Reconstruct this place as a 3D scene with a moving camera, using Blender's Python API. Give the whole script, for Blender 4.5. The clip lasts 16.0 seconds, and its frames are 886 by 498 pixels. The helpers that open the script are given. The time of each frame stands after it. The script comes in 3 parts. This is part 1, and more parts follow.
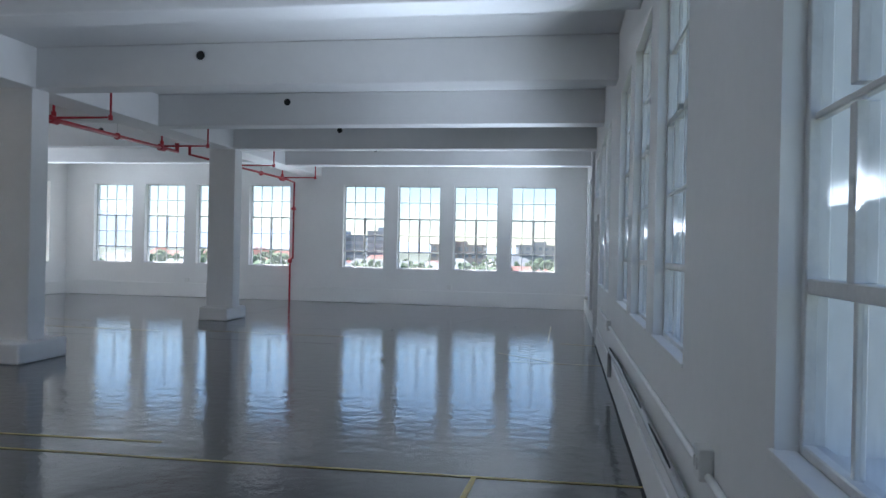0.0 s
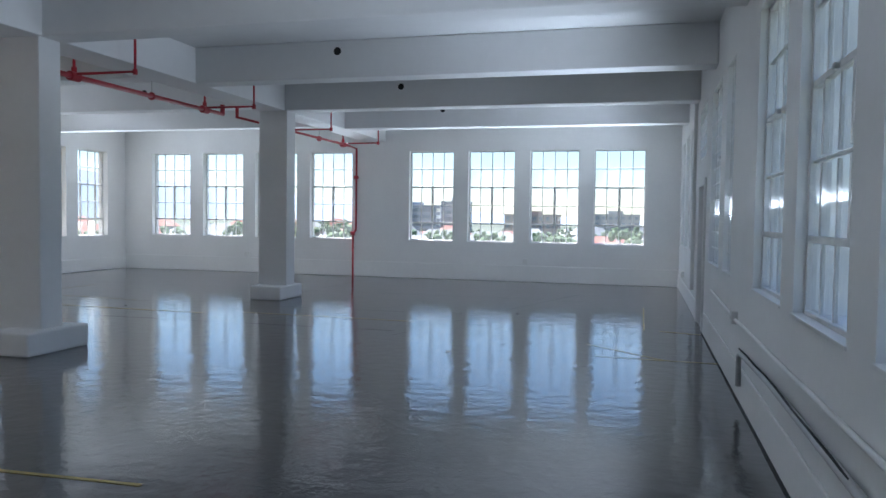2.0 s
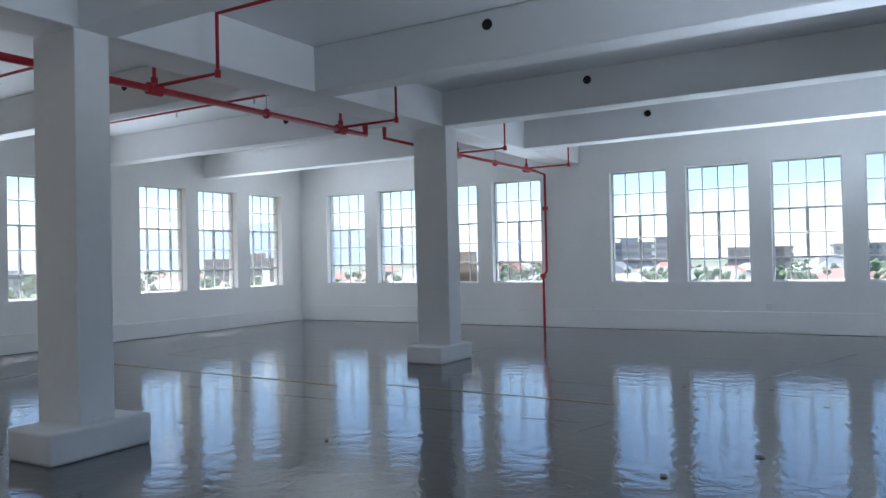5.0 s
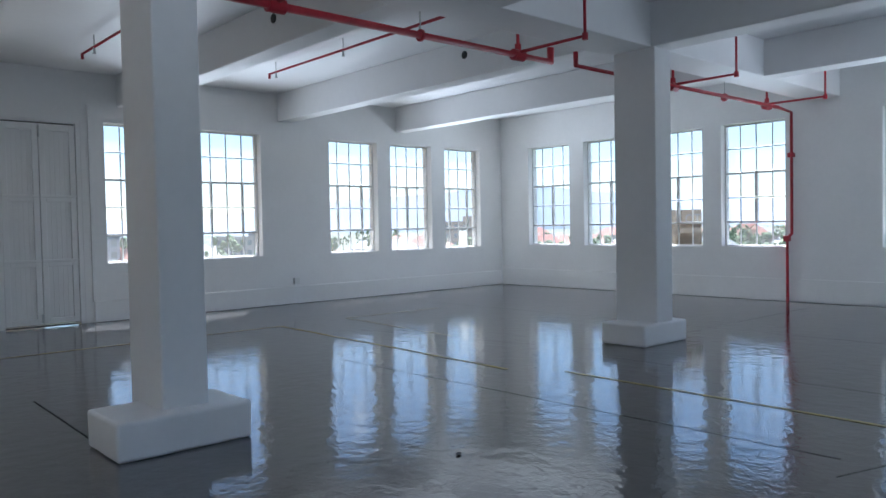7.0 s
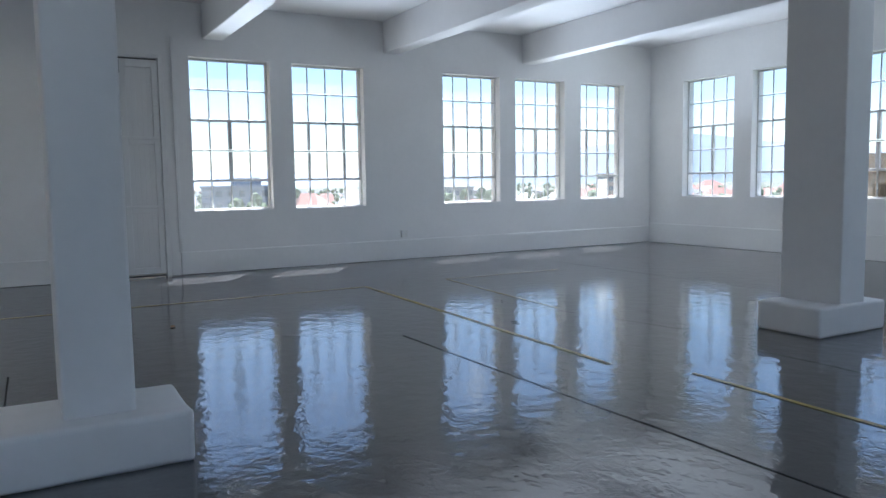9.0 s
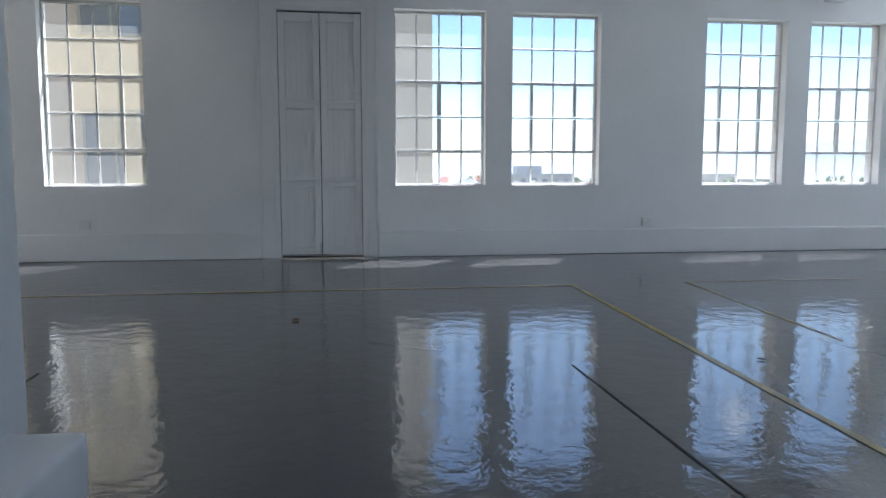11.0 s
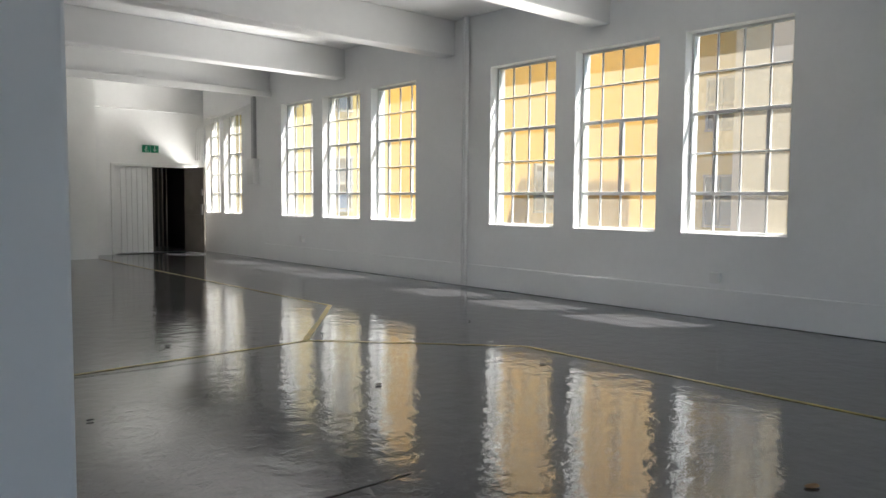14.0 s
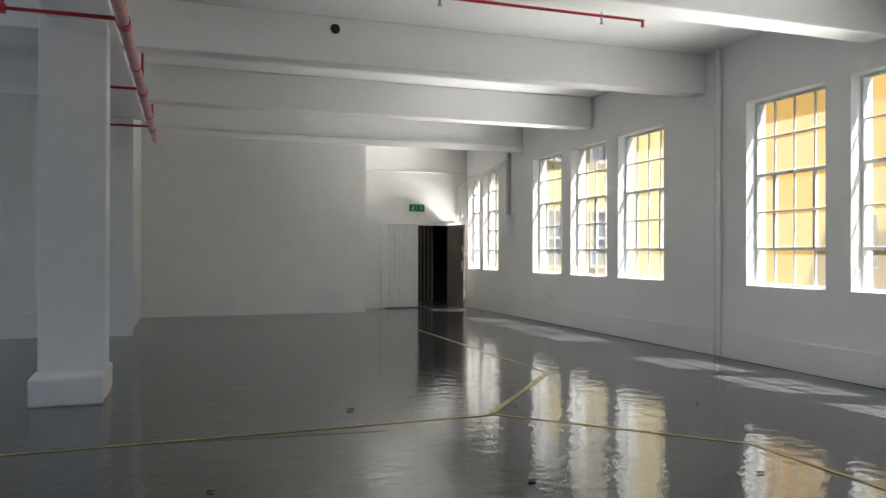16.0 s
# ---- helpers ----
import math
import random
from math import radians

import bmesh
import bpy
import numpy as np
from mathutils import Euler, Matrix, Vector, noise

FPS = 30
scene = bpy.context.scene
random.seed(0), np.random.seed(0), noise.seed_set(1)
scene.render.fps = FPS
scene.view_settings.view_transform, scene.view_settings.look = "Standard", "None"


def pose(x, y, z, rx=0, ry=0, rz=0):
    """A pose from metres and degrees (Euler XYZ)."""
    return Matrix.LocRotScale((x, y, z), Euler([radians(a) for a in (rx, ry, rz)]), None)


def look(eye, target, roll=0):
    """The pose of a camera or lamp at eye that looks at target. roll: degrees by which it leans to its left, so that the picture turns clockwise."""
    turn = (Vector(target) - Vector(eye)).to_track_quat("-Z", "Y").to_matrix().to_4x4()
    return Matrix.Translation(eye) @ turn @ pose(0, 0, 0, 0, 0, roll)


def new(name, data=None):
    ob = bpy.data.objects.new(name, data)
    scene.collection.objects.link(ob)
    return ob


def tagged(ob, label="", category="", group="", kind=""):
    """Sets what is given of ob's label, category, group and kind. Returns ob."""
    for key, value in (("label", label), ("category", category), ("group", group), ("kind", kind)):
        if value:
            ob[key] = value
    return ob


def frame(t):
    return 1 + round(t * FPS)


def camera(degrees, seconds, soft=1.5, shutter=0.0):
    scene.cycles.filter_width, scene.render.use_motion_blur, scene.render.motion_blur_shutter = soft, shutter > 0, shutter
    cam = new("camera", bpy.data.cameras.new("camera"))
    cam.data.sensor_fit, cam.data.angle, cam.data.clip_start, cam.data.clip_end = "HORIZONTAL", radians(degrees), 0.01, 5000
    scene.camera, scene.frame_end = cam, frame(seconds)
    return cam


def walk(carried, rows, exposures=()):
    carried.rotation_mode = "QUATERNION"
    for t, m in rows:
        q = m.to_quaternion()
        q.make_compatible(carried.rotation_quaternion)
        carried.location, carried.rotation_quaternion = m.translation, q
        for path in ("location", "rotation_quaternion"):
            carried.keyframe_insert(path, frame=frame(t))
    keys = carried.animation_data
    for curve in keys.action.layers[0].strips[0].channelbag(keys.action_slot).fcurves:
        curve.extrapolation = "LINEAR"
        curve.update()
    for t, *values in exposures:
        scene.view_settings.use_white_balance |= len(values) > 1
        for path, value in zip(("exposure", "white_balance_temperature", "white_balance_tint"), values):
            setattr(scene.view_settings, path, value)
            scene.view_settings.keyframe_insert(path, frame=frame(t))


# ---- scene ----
cam = camera(61.2, 16.0)
PATH = [
    (0, (0.041, 2.14, 1.54), (-0.279, 4.114, 1.539), 1.2),
    (0.5, (-0.088, 2.41, 1.502), (-0.556, 4.354, 1.478), 1.2),
    (1, (-0.153, 2.826, 1.503), (-0.67, 4.758, 1.457), 0.8),
    (1.5, (-0.192, 3.345, 1.52), (-0.713, 5.275, 1.454), 0.8),
    (2, (-0.271, 3.853, 1.556), (-0.781, 5.785, 1.472), 0.8),
    (2.5, (-0.335, 4.434, 1.531), (-0.825, 6.371, 1.44), 0.9),
    (3, (-0.452, 4.995, 1.547), (-0.925, 6.936, 1.442), 0.9),
    (3.5, (-0.622, 5.538, 1.534), (-1.122, 7.472, 1.426), 0.6),
    (4, (-0.749, 6.111, 1.496), (-1.36, 8.013, 1.408), 0.0),
    (4.5, (-0.856, 6.589, 1.498), (-1.647, 8.425, 1.45), -0.7),
    (5, (-1.022, 7.028, 1.526), (-2.049, 8.744, 1.552), -1.3),
    (7.5, (-1.975, 9.297, 1.429), (-3.529, 10.551, 1.322), -1.0),
    (8, (-2.202, 9.77, 1.433), (-3.823, 10.933, 1.295), -1.0),
    (10.5, (-4.13, 11.718, 1.12), (-6.046, 12.252, 0.916), -0.3),
    (11, (-4.549, 12.112, 1.107), (-6.519, 12.393, 0.905), -0.0),
    (11.5, (-4.905, 12.447, 1.151), (-6.894, 12.419, 0.943), 0.4),
    (12, (-5.28, 12.633, 1.197), (-7.235, 12.272, 0.981), 0.4),
    (12.5, (-5.661, 12.912, 1.191), (-7.519, 12.201, 0.986), 0.7),
    (13, (-5.986, 13.08, 1.23), (-7.696, 12.062, 1.035), 0.9),
    (13.5, (-6.353, 13.136, 1.286), (-7.877, 11.854, 1.107), 0.7),
    (14, (-6.69, 13.193, 1.316), (-8.012, 11.698, 1.182), 0.4),
    (14.5, (-6.968, 13.173, 1.333), (-8.083, 11.514, 1.261), 0.1),
    (15, (-7.223, 13.094, 1.372), (-8.135, 11.314, 1.36), 0.1),
    (15.5, (-7.466, 13.091, 1.372), (-8.213, 11.236, 1.394), 0.2),
    (16, (-7.868, 13.007, 1.352), (-8.517, 11.116, 1.36), 0.1),
]
walk(cam, [(t, look(eye, target, roll)) for t, eye, target, roll in PATH], exposures=[(0.0, 1.92, 5700, 10), (8.0, 1.95, 5600, 10), (11.0, 1.92, 5650, 10), (12.3, 1.98, 6050, 10), (13.5, 2.02, 6150, 10), (16.0, 2.04, 6200, 10)])

# world, sun and exposure
SUN_DIR = Vector((0.46, -0.32, -1.0)).normalized()
world = bpy.data.worlds.new("sky_world")
scene.world = world
world.use_nodes = True
wn = world.node_tree
wn.nodes.clear()
sky = wn.nodes.new("ShaderNodeTexSky")
sky.sky_type = "NISHITA"
sky.sun_disc = False
sky.sun_elevation = math.asin(-SUN_DIR.z)
sky.sun_rotation = math.atan2(-SUN_DIR.x, -SUN_DIR.y)
sky.air_density, sky.dust_density, sky.ozone_density = 1.0, 0.15, 2.5
bg = wn.nodes.new("ShaderNodeBackground")
bg.inputs["Strength"].default_value = 0.052
wo = wn.nodes.new("ShaderNodeOutputWorld")
wn.links.new(sky.outputs[0], bg.inputs[0])
wn.links.new(bg.outputs[0], wo.inputs[0])
sun = new("sun", bpy.data.lights.new("sun", "SUN"))
sun.data.energy, sun.data.angle, sun.data.color = 5.0, radians(0.5), (1.0, 0.95, 0.87)
sun.matrix_world = look((0, 0, 30), Vector((0, 0, 30)) + SUN_DIR)


# added area lamp at each window, standing in for skylight thrown up on the ceiling by the bright ground and roofs below
def window_light(x, y, z, turn, width, watts, tint):
    ld = bpy.data.lights.new("window_light", "AREA")
    ld.shape, ld.size, ld.size_y, ld.energy, ld.color, ld.spread = "RECTANGLE", width, 0.25, watts, tint, radians(76)
    lo = new("window_light", ld)
    lo.matrix_world = pose(x, y, z, 0, 0, turn) @ pose(0, 0, 0, 130, 0, 0)
    return lo


# ---- materials ----
def mat(name, base, rough=0.5, metal=0.0, spread=0.06, scale=1.5, fine=40.0, bump=0.15, dist=0.004, second=None, coat=0.0, spec=0.5, stretch=(1, 1, 1)):
    """A principled surface with variation at two scales and fine relief."""
    m = bpy.data.materials.new(name)
    m.use_nodes = True
    t = m.node_tree
    b = t.nodes["Principled BSDF"]
    b.inputs["Roughness"].default_value = rough
    b.inputs["Metallic"].default_value = metal
    b.inputs["Coat Weight"].default_value = coat
    b.inputs["Specular IOR Level"].default_value = spec
    co = t.nodes.new("ShaderNodeTexCoord")
    mp = t.nodes.new("ShaderNodeMapping")
    mp.inputs["Scale"].default_value = stretch
    t.links.new(co.outputs["Object"], mp.inputs[0])
    n1, n2 = t.nodes.new("ShaderNodeTexNoise"), t.nodes.new("ShaderNodeTexNoise")
    n1.inputs["Scale"].default_value, n1.inputs["Detail"].default_value = scale, 5
    n2.inputs["Scale"].default_value, n2.inputs["Detail"].default_value = fine, 4
    t.links.new(mp.outputs[0], n1.inputs[0])
    t.links.new(mp.outputs[0], n2.inputs[0])
    add = t.nodes.new("ShaderNodeMath")
    add.operation = "MULTIPLY_ADD"
    add.inputs[1].default_value = 0.35
    t.links.new(n2.outputs[0], add.inputs[0])
    t.links.new(n1.outputs[0], add.inputs[2])
    ramp = t.nodes.new("ShaderNodeValToRGB")
    lo = [max(0, c * (1 - spread * 2)) for c in base] if second is None else second
    ramp.color_ramp.elements[0].position, ramp.color_ramp.elements[1].position = 0.4, 0.95
    ramp.color_ramp.elements[0].color, ramp.color_ramp.elements[1].color = (*lo, 1), (*[min(1, c * (1 + spread)) for c in base], 1)
    t.links.new(add.outputs[0], ramp.inputs[0])
    t.links.new(ramp.outputs[0], b.inputs["Base Color"])
    bp = t.nodes.new("ShaderNodeBump")
    bp.inputs["Strength"].default_value, bp.inputs["Distance"].default_value = bump, dist
    t.links.new(add.outputs[0], bp.inputs["Height"])
    t.links.new(bp.outputs[0], b.inputs["Normal"])
    return m


M_WALL = mat("white_plaster", (0.80, 0.80, 0.79), 0.6, spread=0.03, scale=0.9, fine=14, bump=0.25, dist=0.01)
M_BRICKW = mat("white_painted_brick", (0.82, 0.82, 0.80), 0.5, spread=0.03, scale=2.0, fine=30, bump=0.7, dist=0.012)
M_CEIL = mat("white_soffit_paint", (0.78, 0.78, 0.78), 0.5, spread=0.03, scale=0.7, fine=9, bump=0.2, dist=0.012)
M_COL = mat("white_column_paint", (0.80, 0.80, 0.80), 0.5, spread=0.03, scale=1.2, fine=12, bump=0.25, dist=0.008)
M_STEEL = mat("white_window_paint", (0.70, 0.70, 0.69), 0.4, spread=0.1, scale=6, fine=60, bump=0.2, dist=0.002)
M_WOOD = mat("white_door_paint", (0.78, 0.78, 0.77), 0.45, spread=0.03, scale=2.0, fine=30, bump=0.15, dist=0.002, stretch=(2.5, 2.5, 0.5))
M_TRIM = mat("white_trim_paint", (0.78, 0.78, 0.77), 0.5, spread=0.04, scale=3, fine=30, bump=0.2, dist=0.003)
M_RED = mat("red_pipe_paint", (0.40, 0.015, 0.03), 0.35, spread=0.15, scale=5, fine=50, bump=0.1, dist=0.002)
M_PINK = mat("pale_red_pipe_paint", (0.55, 0.30, 0.30), 0.35, spread=0.15, scale=5, fine=50, bump=0.1, dist=0.002)
M_YELLOW = mat("worn_yellow_line_paint", (0.50, 0.35, 0.05), 0.35, spread=0.25, scale=4, fine=35, second=(0.22, 0.19, 0.07), bump=0.2, dist=0.002)
M_DARK = mat("black_hole", (0.012, 0.012, 0.012), 0.8, spread=0.2)
M_CRACK = mat("dark_joint", (0.018, 0.018, 0.02), 0.7, spread=0.2)
M_CONDUIT = mat("grey_conduit", (0.42, 0.42, 0.42), 0.4, spread=0.1, scale=5)
M_PLASTIC = mat("white_plastic", (0.72, 0.72, 0.70), 0.4, spread=0.04)
M_METAL = mat("brushed_metal", (0.5, 0.5, 0.5), 0.3, metal=0.9, spread=0.1)
M_GREY = mat("grey_door_paint", (0.16, 0.14, 0.12), 0.4, spread=0.12, scale=3)
M_GREEN = mat("green_sign_face", (0.01, 0.22, 0.12), 0.4, spread=0.05)
M_SIGNW = mat("white_sign_symbol", (0.8, 0.8, 0.78), 0.4, spread=0.02)
# near-black colour stands for the missing light in the lobby
M_BLACKROOM = mat("lobby_darkness", (0.03, 0.028, 0.027), 0.6, spread=0.2)
M_LEAFDRY = mat("dry_leaf", (0.22, 0.12, 0.04), 0.7, spread=0.3)


def floor_material():
    """Glossy grey epoxy paint over an uneven concrete slab."""
    m = bpy.data.materials.new("glossy_grey_floor_paint")
    m.use_nodes = True
    t = m.node_tree
    b = t.nodes["Principled BSDF"]
    co = t.nodes.new("ShaderNodeTexCoord")

    def noise_tex(scale, detail, rough=0.5):
        n = t.nodes.new("ShaderNodeTexNoise")
        n.inputs["Scale"].default_value, n.inputs["Detail"].default_value, n.inputs["Roughness"].default_value = scale, detail, rough
        t.links.new(co.outputs["Object"], n.inputs[0])
        return n

    big, mid, fine = noise_tex(0.5, 4), noise_tex(6.0, 4, 0.55), noise_tex(34, 3)
    ramp = t.nodes.new("ShaderNodeValToRGB")
    ramp.color_ramp.elements[0].position, ramp.color_ramp.elements[1].position = 0.3, 0.7
    ramp.color_ramp.elements[0].color, ramp.color_ramp.elements[1].color = (0.060, 0.059, 0.061, 1), (0.088, 0.087, 0.089, 1)
    t.links.new(big.outputs[0], ramp.inputs[0])
    t.links.new(ramp.outputs[0], b.inputs["Base Color"])
    rr = t.nodes.new("ShaderNodeMapRange")
    rr.inputs[1].default_value, rr.inputs[2].default_value, rr.inputs[3].default_value, rr.inputs[4].default_value = 0.3, 0.7, 0.04, 0.10
    t.links.new(mid.outputs[0], rr.inputs[0])
    t.links.new(rr.outputs[0], b.inputs["Roughness"])
    b.inputs["IOR"].default_value = 2.15
    add = t.nodes.new("ShaderNodeMath")
    add.operation = "MULTIPLY_ADD"
    add.inputs[1].default_value = 0.10
    t.links.new(fine.outputs[0], add.inputs[0])
    t.links.new(mid.outputs[0], add.inputs[2])
    bp = t.nodes.new("ShaderNodeBump")
    bp.inputs["Strength"].default_value, bp.inputs["Distance"].default_value = 0.52, 0.009
    t.links.new(add.outputs[0], bp.inputs["Height"])
    t.links.new(bp.outputs[0], b.inputs["Normal"])
    return m


def glass_material(name, film, tint=(1, 1, 1), dirt=(0.75, 0.75, 0.72)):
    """Thin pane: clear with gloss at grazing angles, and a film of dust that scatters light."""
    m = bpy.data.materials.new(name)
    m.use_nodes = True
    t = m.node_tree
    t.nodes.clear()
    out = t.nodes.new("ShaderNodeOutputMaterial")
    tr, gl, tl = t.nodes.new("ShaderNodeBsdfTransparent"), t.nodes.new("ShaderNodeBsdfGlossy"), t.nodes.new("ShaderNodeBsdfTranslucent")
    tr.inputs[0].default_value = (*tint, 1)
    gl.inputs["Roughness"].default_value = 0.02
    tl.inputs[0].default_value = (*dirt, 1)
    lw = t.nodes.new("ShaderNodeLayerWeight")
    pw = t.nodes.new("ShaderNodeMath")
    pw.operation = "POWER"
    pw.inputs[1].default_value = 5.0
    t.links.new(lw.outputs["Facing"], pw.inputs[0])
    fr = t.nodes.new("ShaderNodeMath")
    fr.operation = "MULTIPLY_ADD"
    fr.inputs[1].default_value, fr.inputs[2].default_value = 0.15, 0.02
    t.links.new(pw.outputs[0], fr.inputs[0])
    co = t.nodes.new("ShaderNodeTexCoord")
    n = t.nodes.new("ShaderNodeTexNoise")
    n.inputs["Scale"].default_value, n.inputs["Detail"].default_value = 7, 5
    t.links.new(co.outputs["Object"], n.inputs[0])
    mr = t.nodes.new("ShaderNodeMapRange")
    mr.inputs[1].default_value, mr.inputs[2].default_value, mr.inputs[3].default_value, mr.inputs[4].default_value = 0.25, 0.75, film * 0.6, film * 1.4
    t.links.new(n.outputs[0], mr.inputs[0])
    a, c = t.nodes.new("ShaderNodeMixShader"), t.nodes.new("ShaderNodeMixShader")
    t.links.new(mr.outputs[0], a.inputs[0])
    t.links.new(tr.outputs[0], a.inputs[1])
    t.links.new(tl.outputs[0], a.inputs[2])
    t.links.new(fr.outputs[0], c.inputs[0])
    t.links.new(a.outputs[0], c.inputs[1])
    t.links.new(gl.outputs[0], c.inputs[2])
    t.links.new(c.outputs[0], out.inputs[0])
    return m


M_FLOOR = floor_material()
M_GLASS = glass_material("clear_window_glass", 0.05)
M_DUSTY = glass_material("dusty_window_glass", 0.09, (1, 1, 1), (0.5, 0.5, 0.48))
M_RIBBED = glass_material("ribbed_window_glass", 0.18, (0.95, 0.95, 0.92), (0.55, 0.50, 0.40))
M_FROST = glass_material("frosted_window_glass", 0.3)


# ---- mesh helpers ----
def add_box(bm, lo, hi):
    r = bmesh.ops.create_cube(bm, size=1)
    s = [h - l for l, h in zip(lo, hi)]
    c = [(h + l) / 2 for l, h in zip(lo, hi)]
    for v in r["verts"]:
        v.co = Vector((v.co.x * s[0] + c[0], v.co.y * s[1] + c[1], v.co.z * s[2] + c[2]))
    return r["verts"]


def mesh_of(name, bm, material, smooth=False):
    me = bpy.data.meshes.new(name)
    bm.to_mesh(me)
    bm.free()
    me.materials.append(material)
    if smooth:
        for p in me.polygons:
            p.use_smooth = True
    return me


def boxes(name, items, material, bevel=0.0, parent=None, segments=2):
    bm = bmesh.new()
    for lo, hi in items:
        add_box(bm, lo, hi)
    if bevel:
        bmesh.ops.bevel(bm, geom=bm.edges[:], offset=bevel, segments=segments, affect="EDGES", profile=0.6)
    ob = new(name, mesh_of(name, bm, material))
    if parent:
        ob.parent = parent
    return ob


def tube(name, pts, r, material, parent=None, sides=12):
    """A round pipe along straight runs, with a little knee at each corner."""
    cu = bpy.data.curves.new(name, "CURVE")
    cu.dimensions, cu.bevel_depth, cu.bevel_resolution, cu.use_fill_caps = "3D", r, 3, True
    sp = cu.splines.new("POLY")
    sp.points.add(len(pts) - 1)
    for p, q in zip(sp.points, pts):
        p.co = (*q, 1)
    cu.materials.append(material)
    ob = new(name, cu)
    if parent:
        ob.parent = parent
    return ob


def empty(name, at=(0, 0, 0), turn=0):
    ob = new(name)
    ob.empty_display_size = 0.1
    ob.matrix_basis = pose(*at, 0, 0, turn)
    return ob


def cyl_verts(bm, a, b, r, seg=14):
    a, b = Vector(a), Vector(b)
    d = b - a
    m = Matrix.Translation((a + b) / 2) @ d.to_track_quat("Z", "Y").to_matrix().to_4x4()
    bmesh.ops.create_cone(bm, cap_ends=True, segments=seg, radius1=r, radius2=r, depth=d.length, matrix=m)


# ---- plan ----
XE, XW, YN, YS = 0.6, -14.46, 22.16, -4.4
ZC, ZB, TH = 4.0, 3.48, 0.30
SILL, HEAD = 0.96, 3.23
N_WIN = [(-13.58, -12.36), (-11.97, -10.74), (-10.37, -9.15), (-8.77, -7.57), (-6.02, -4.86), (-4.48, -3.31), (-2.93, -1.74), (-1.39, -0.19)]
W_WIN = [(-4.28, -3.5, "H"), (-3.3, -2.4, "H"), (-0.64, 0.58, "P"), (0.92, 2.15, "H"), (2.49, 3.72, "P"), (5.42, 6.64, "P"), (6.97, 8.2, "H"), (8.54, 9.76, "P"),
         (12.89, 14.1, "H"), (14.46, 15.68, "P"), (17.19, 18.39, "P"), (18.74, 19.9, "H"), (20.3, 21.43, "P")]
E_WIN = [(-0.3, 1.0), (2.95, 4.24), (5.8, 7.0), (7.42, 8.61), (9.03, 10.25), (11.82, 12.55), (13.07, 14.3), (17.55, 18.5), (19.1, 20.05), (20.45, 21.4)]
W_DOOR = (11.33, 12.53, 0.0, 3.21)
E_DOOR = (14.95, 16.05, 0.0, 2.13)
E_FAN = (15.1, 16.4, 2.46, 3.3)


def pierced(name, along, plane, out, u0, u1, z0, z1, holes, material, label):
    """A wall with real openings; along 'x' or 'y', its inner face at plane, its thickness going to the side out."""
    cuts = sorted({u0, u1, *[h[0] for h in holes], *[h[1] for h in holes]})
    bm = bmesh.new()
    a, b = sorted((plane, plane + out * TH))

    def put(ua, ub, za, zb):
        if along == "x":
            add_box(bm, (ua, a, za), (ub, b, zb))
        else:
            add_box(bm, (a, ua, za), (b, ub, zb))

    for ua, ub in zip(cuts, cuts[1:]):
        mid = (ua + ub) / 2
        z = z0
        for h in sorted([h for h in holes if h[0] < mid < h[1]], key=lambda h: h[2]):
            if h[2] > z:
                put(ua, ub, z, h[2])
            z = h[3]
        put(ua, ub, z, z1)
    ob = new(name, mesh_of(name, bm, material))
    return tagged(ob, label, "wall", kind="structure")


ZT = ZC + 0.25
pierced("wall_north", "x", YN, 1, XW - TH, XE + TH, -0.2, ZT, [(a, b, SILL, HEAD) for a, b in N_WIN], M_WALL, "white plastered wall with eight tall steel windows")
pierced("wall_west", "y", XW, -1, YS, YN, -0.2, ZT, [(a, b, SILL - 0.02, HEAD - 0.01) for a, b, k in W_WIN] + [W_DOOR], M_WALL, "white plastered wall with tall steel windows and loading door")
pierced("wall_east", "y", XE, 1, YS, YN, -0.2, ZT, [(a, b, SILL + 0.06, HEAD) for a, b in E_WIN] + [E_DOOR, E_FAN], M_WALL, "white plastered wall with steel windows and narrow door")
pierced("wall_south", "x", YS, -1, XW - TH, XE + TH, -0.2, ZT, [(-14.1, -12.34, 0.0, 2.02)], M_WALL, "white plastered end wall with double door")

fl = boxes("floor", [((XW - TH, YS - TH, -0.2), (XE + TH, YN + TH, 0.0))], M_FLOOR)
tagged(fl, "glossy dark grey painted concrete floor reflecting the windows", "floor", kind="structure")
ce = boxes("ceiling", [((XW - TH, YS - TH, ZC), (XE + TH, YN + TH, ZC + 0.25))], M_CEIL)
tagged(ce, "white painted concrete ceiling slab between beams", "ceiling", kind="structure")


def beam(name, lo, hi, label):
    ob = boxes(name, [(lo, hi)], M_CEIL, bevel=0.02)
    return tagged(ob, label, "beam", group="ceiling beams", kind="structure")


GX0, GX1 = -7.24, -6.66
beam("girder", (GX0, -0.06, ZB), (GX1, YN - 0.0, ZC), "white painted concrete girder carried by the columns")
W_BEAM = [19.2, 16.35, 13.4, 10.45, 7.5, 4.65, 1.7, -1.1]
E_BEAM = [19.75, 16.88, 14.02, 11.1, 8.3, 5.0, 1.9, -1.1]
for y in W_BEAM:
    beam("beam", (XW, y - 0.3, ZB), (GX0 + 0.02, y, ZC), "white painted concrete ceiling beam")
for y in E_BEAM:
    beam("beam", (GX1 - 0.02, y - 0.36, ZB), (XE, y, ZC), "white painted concrete ceiling beam")

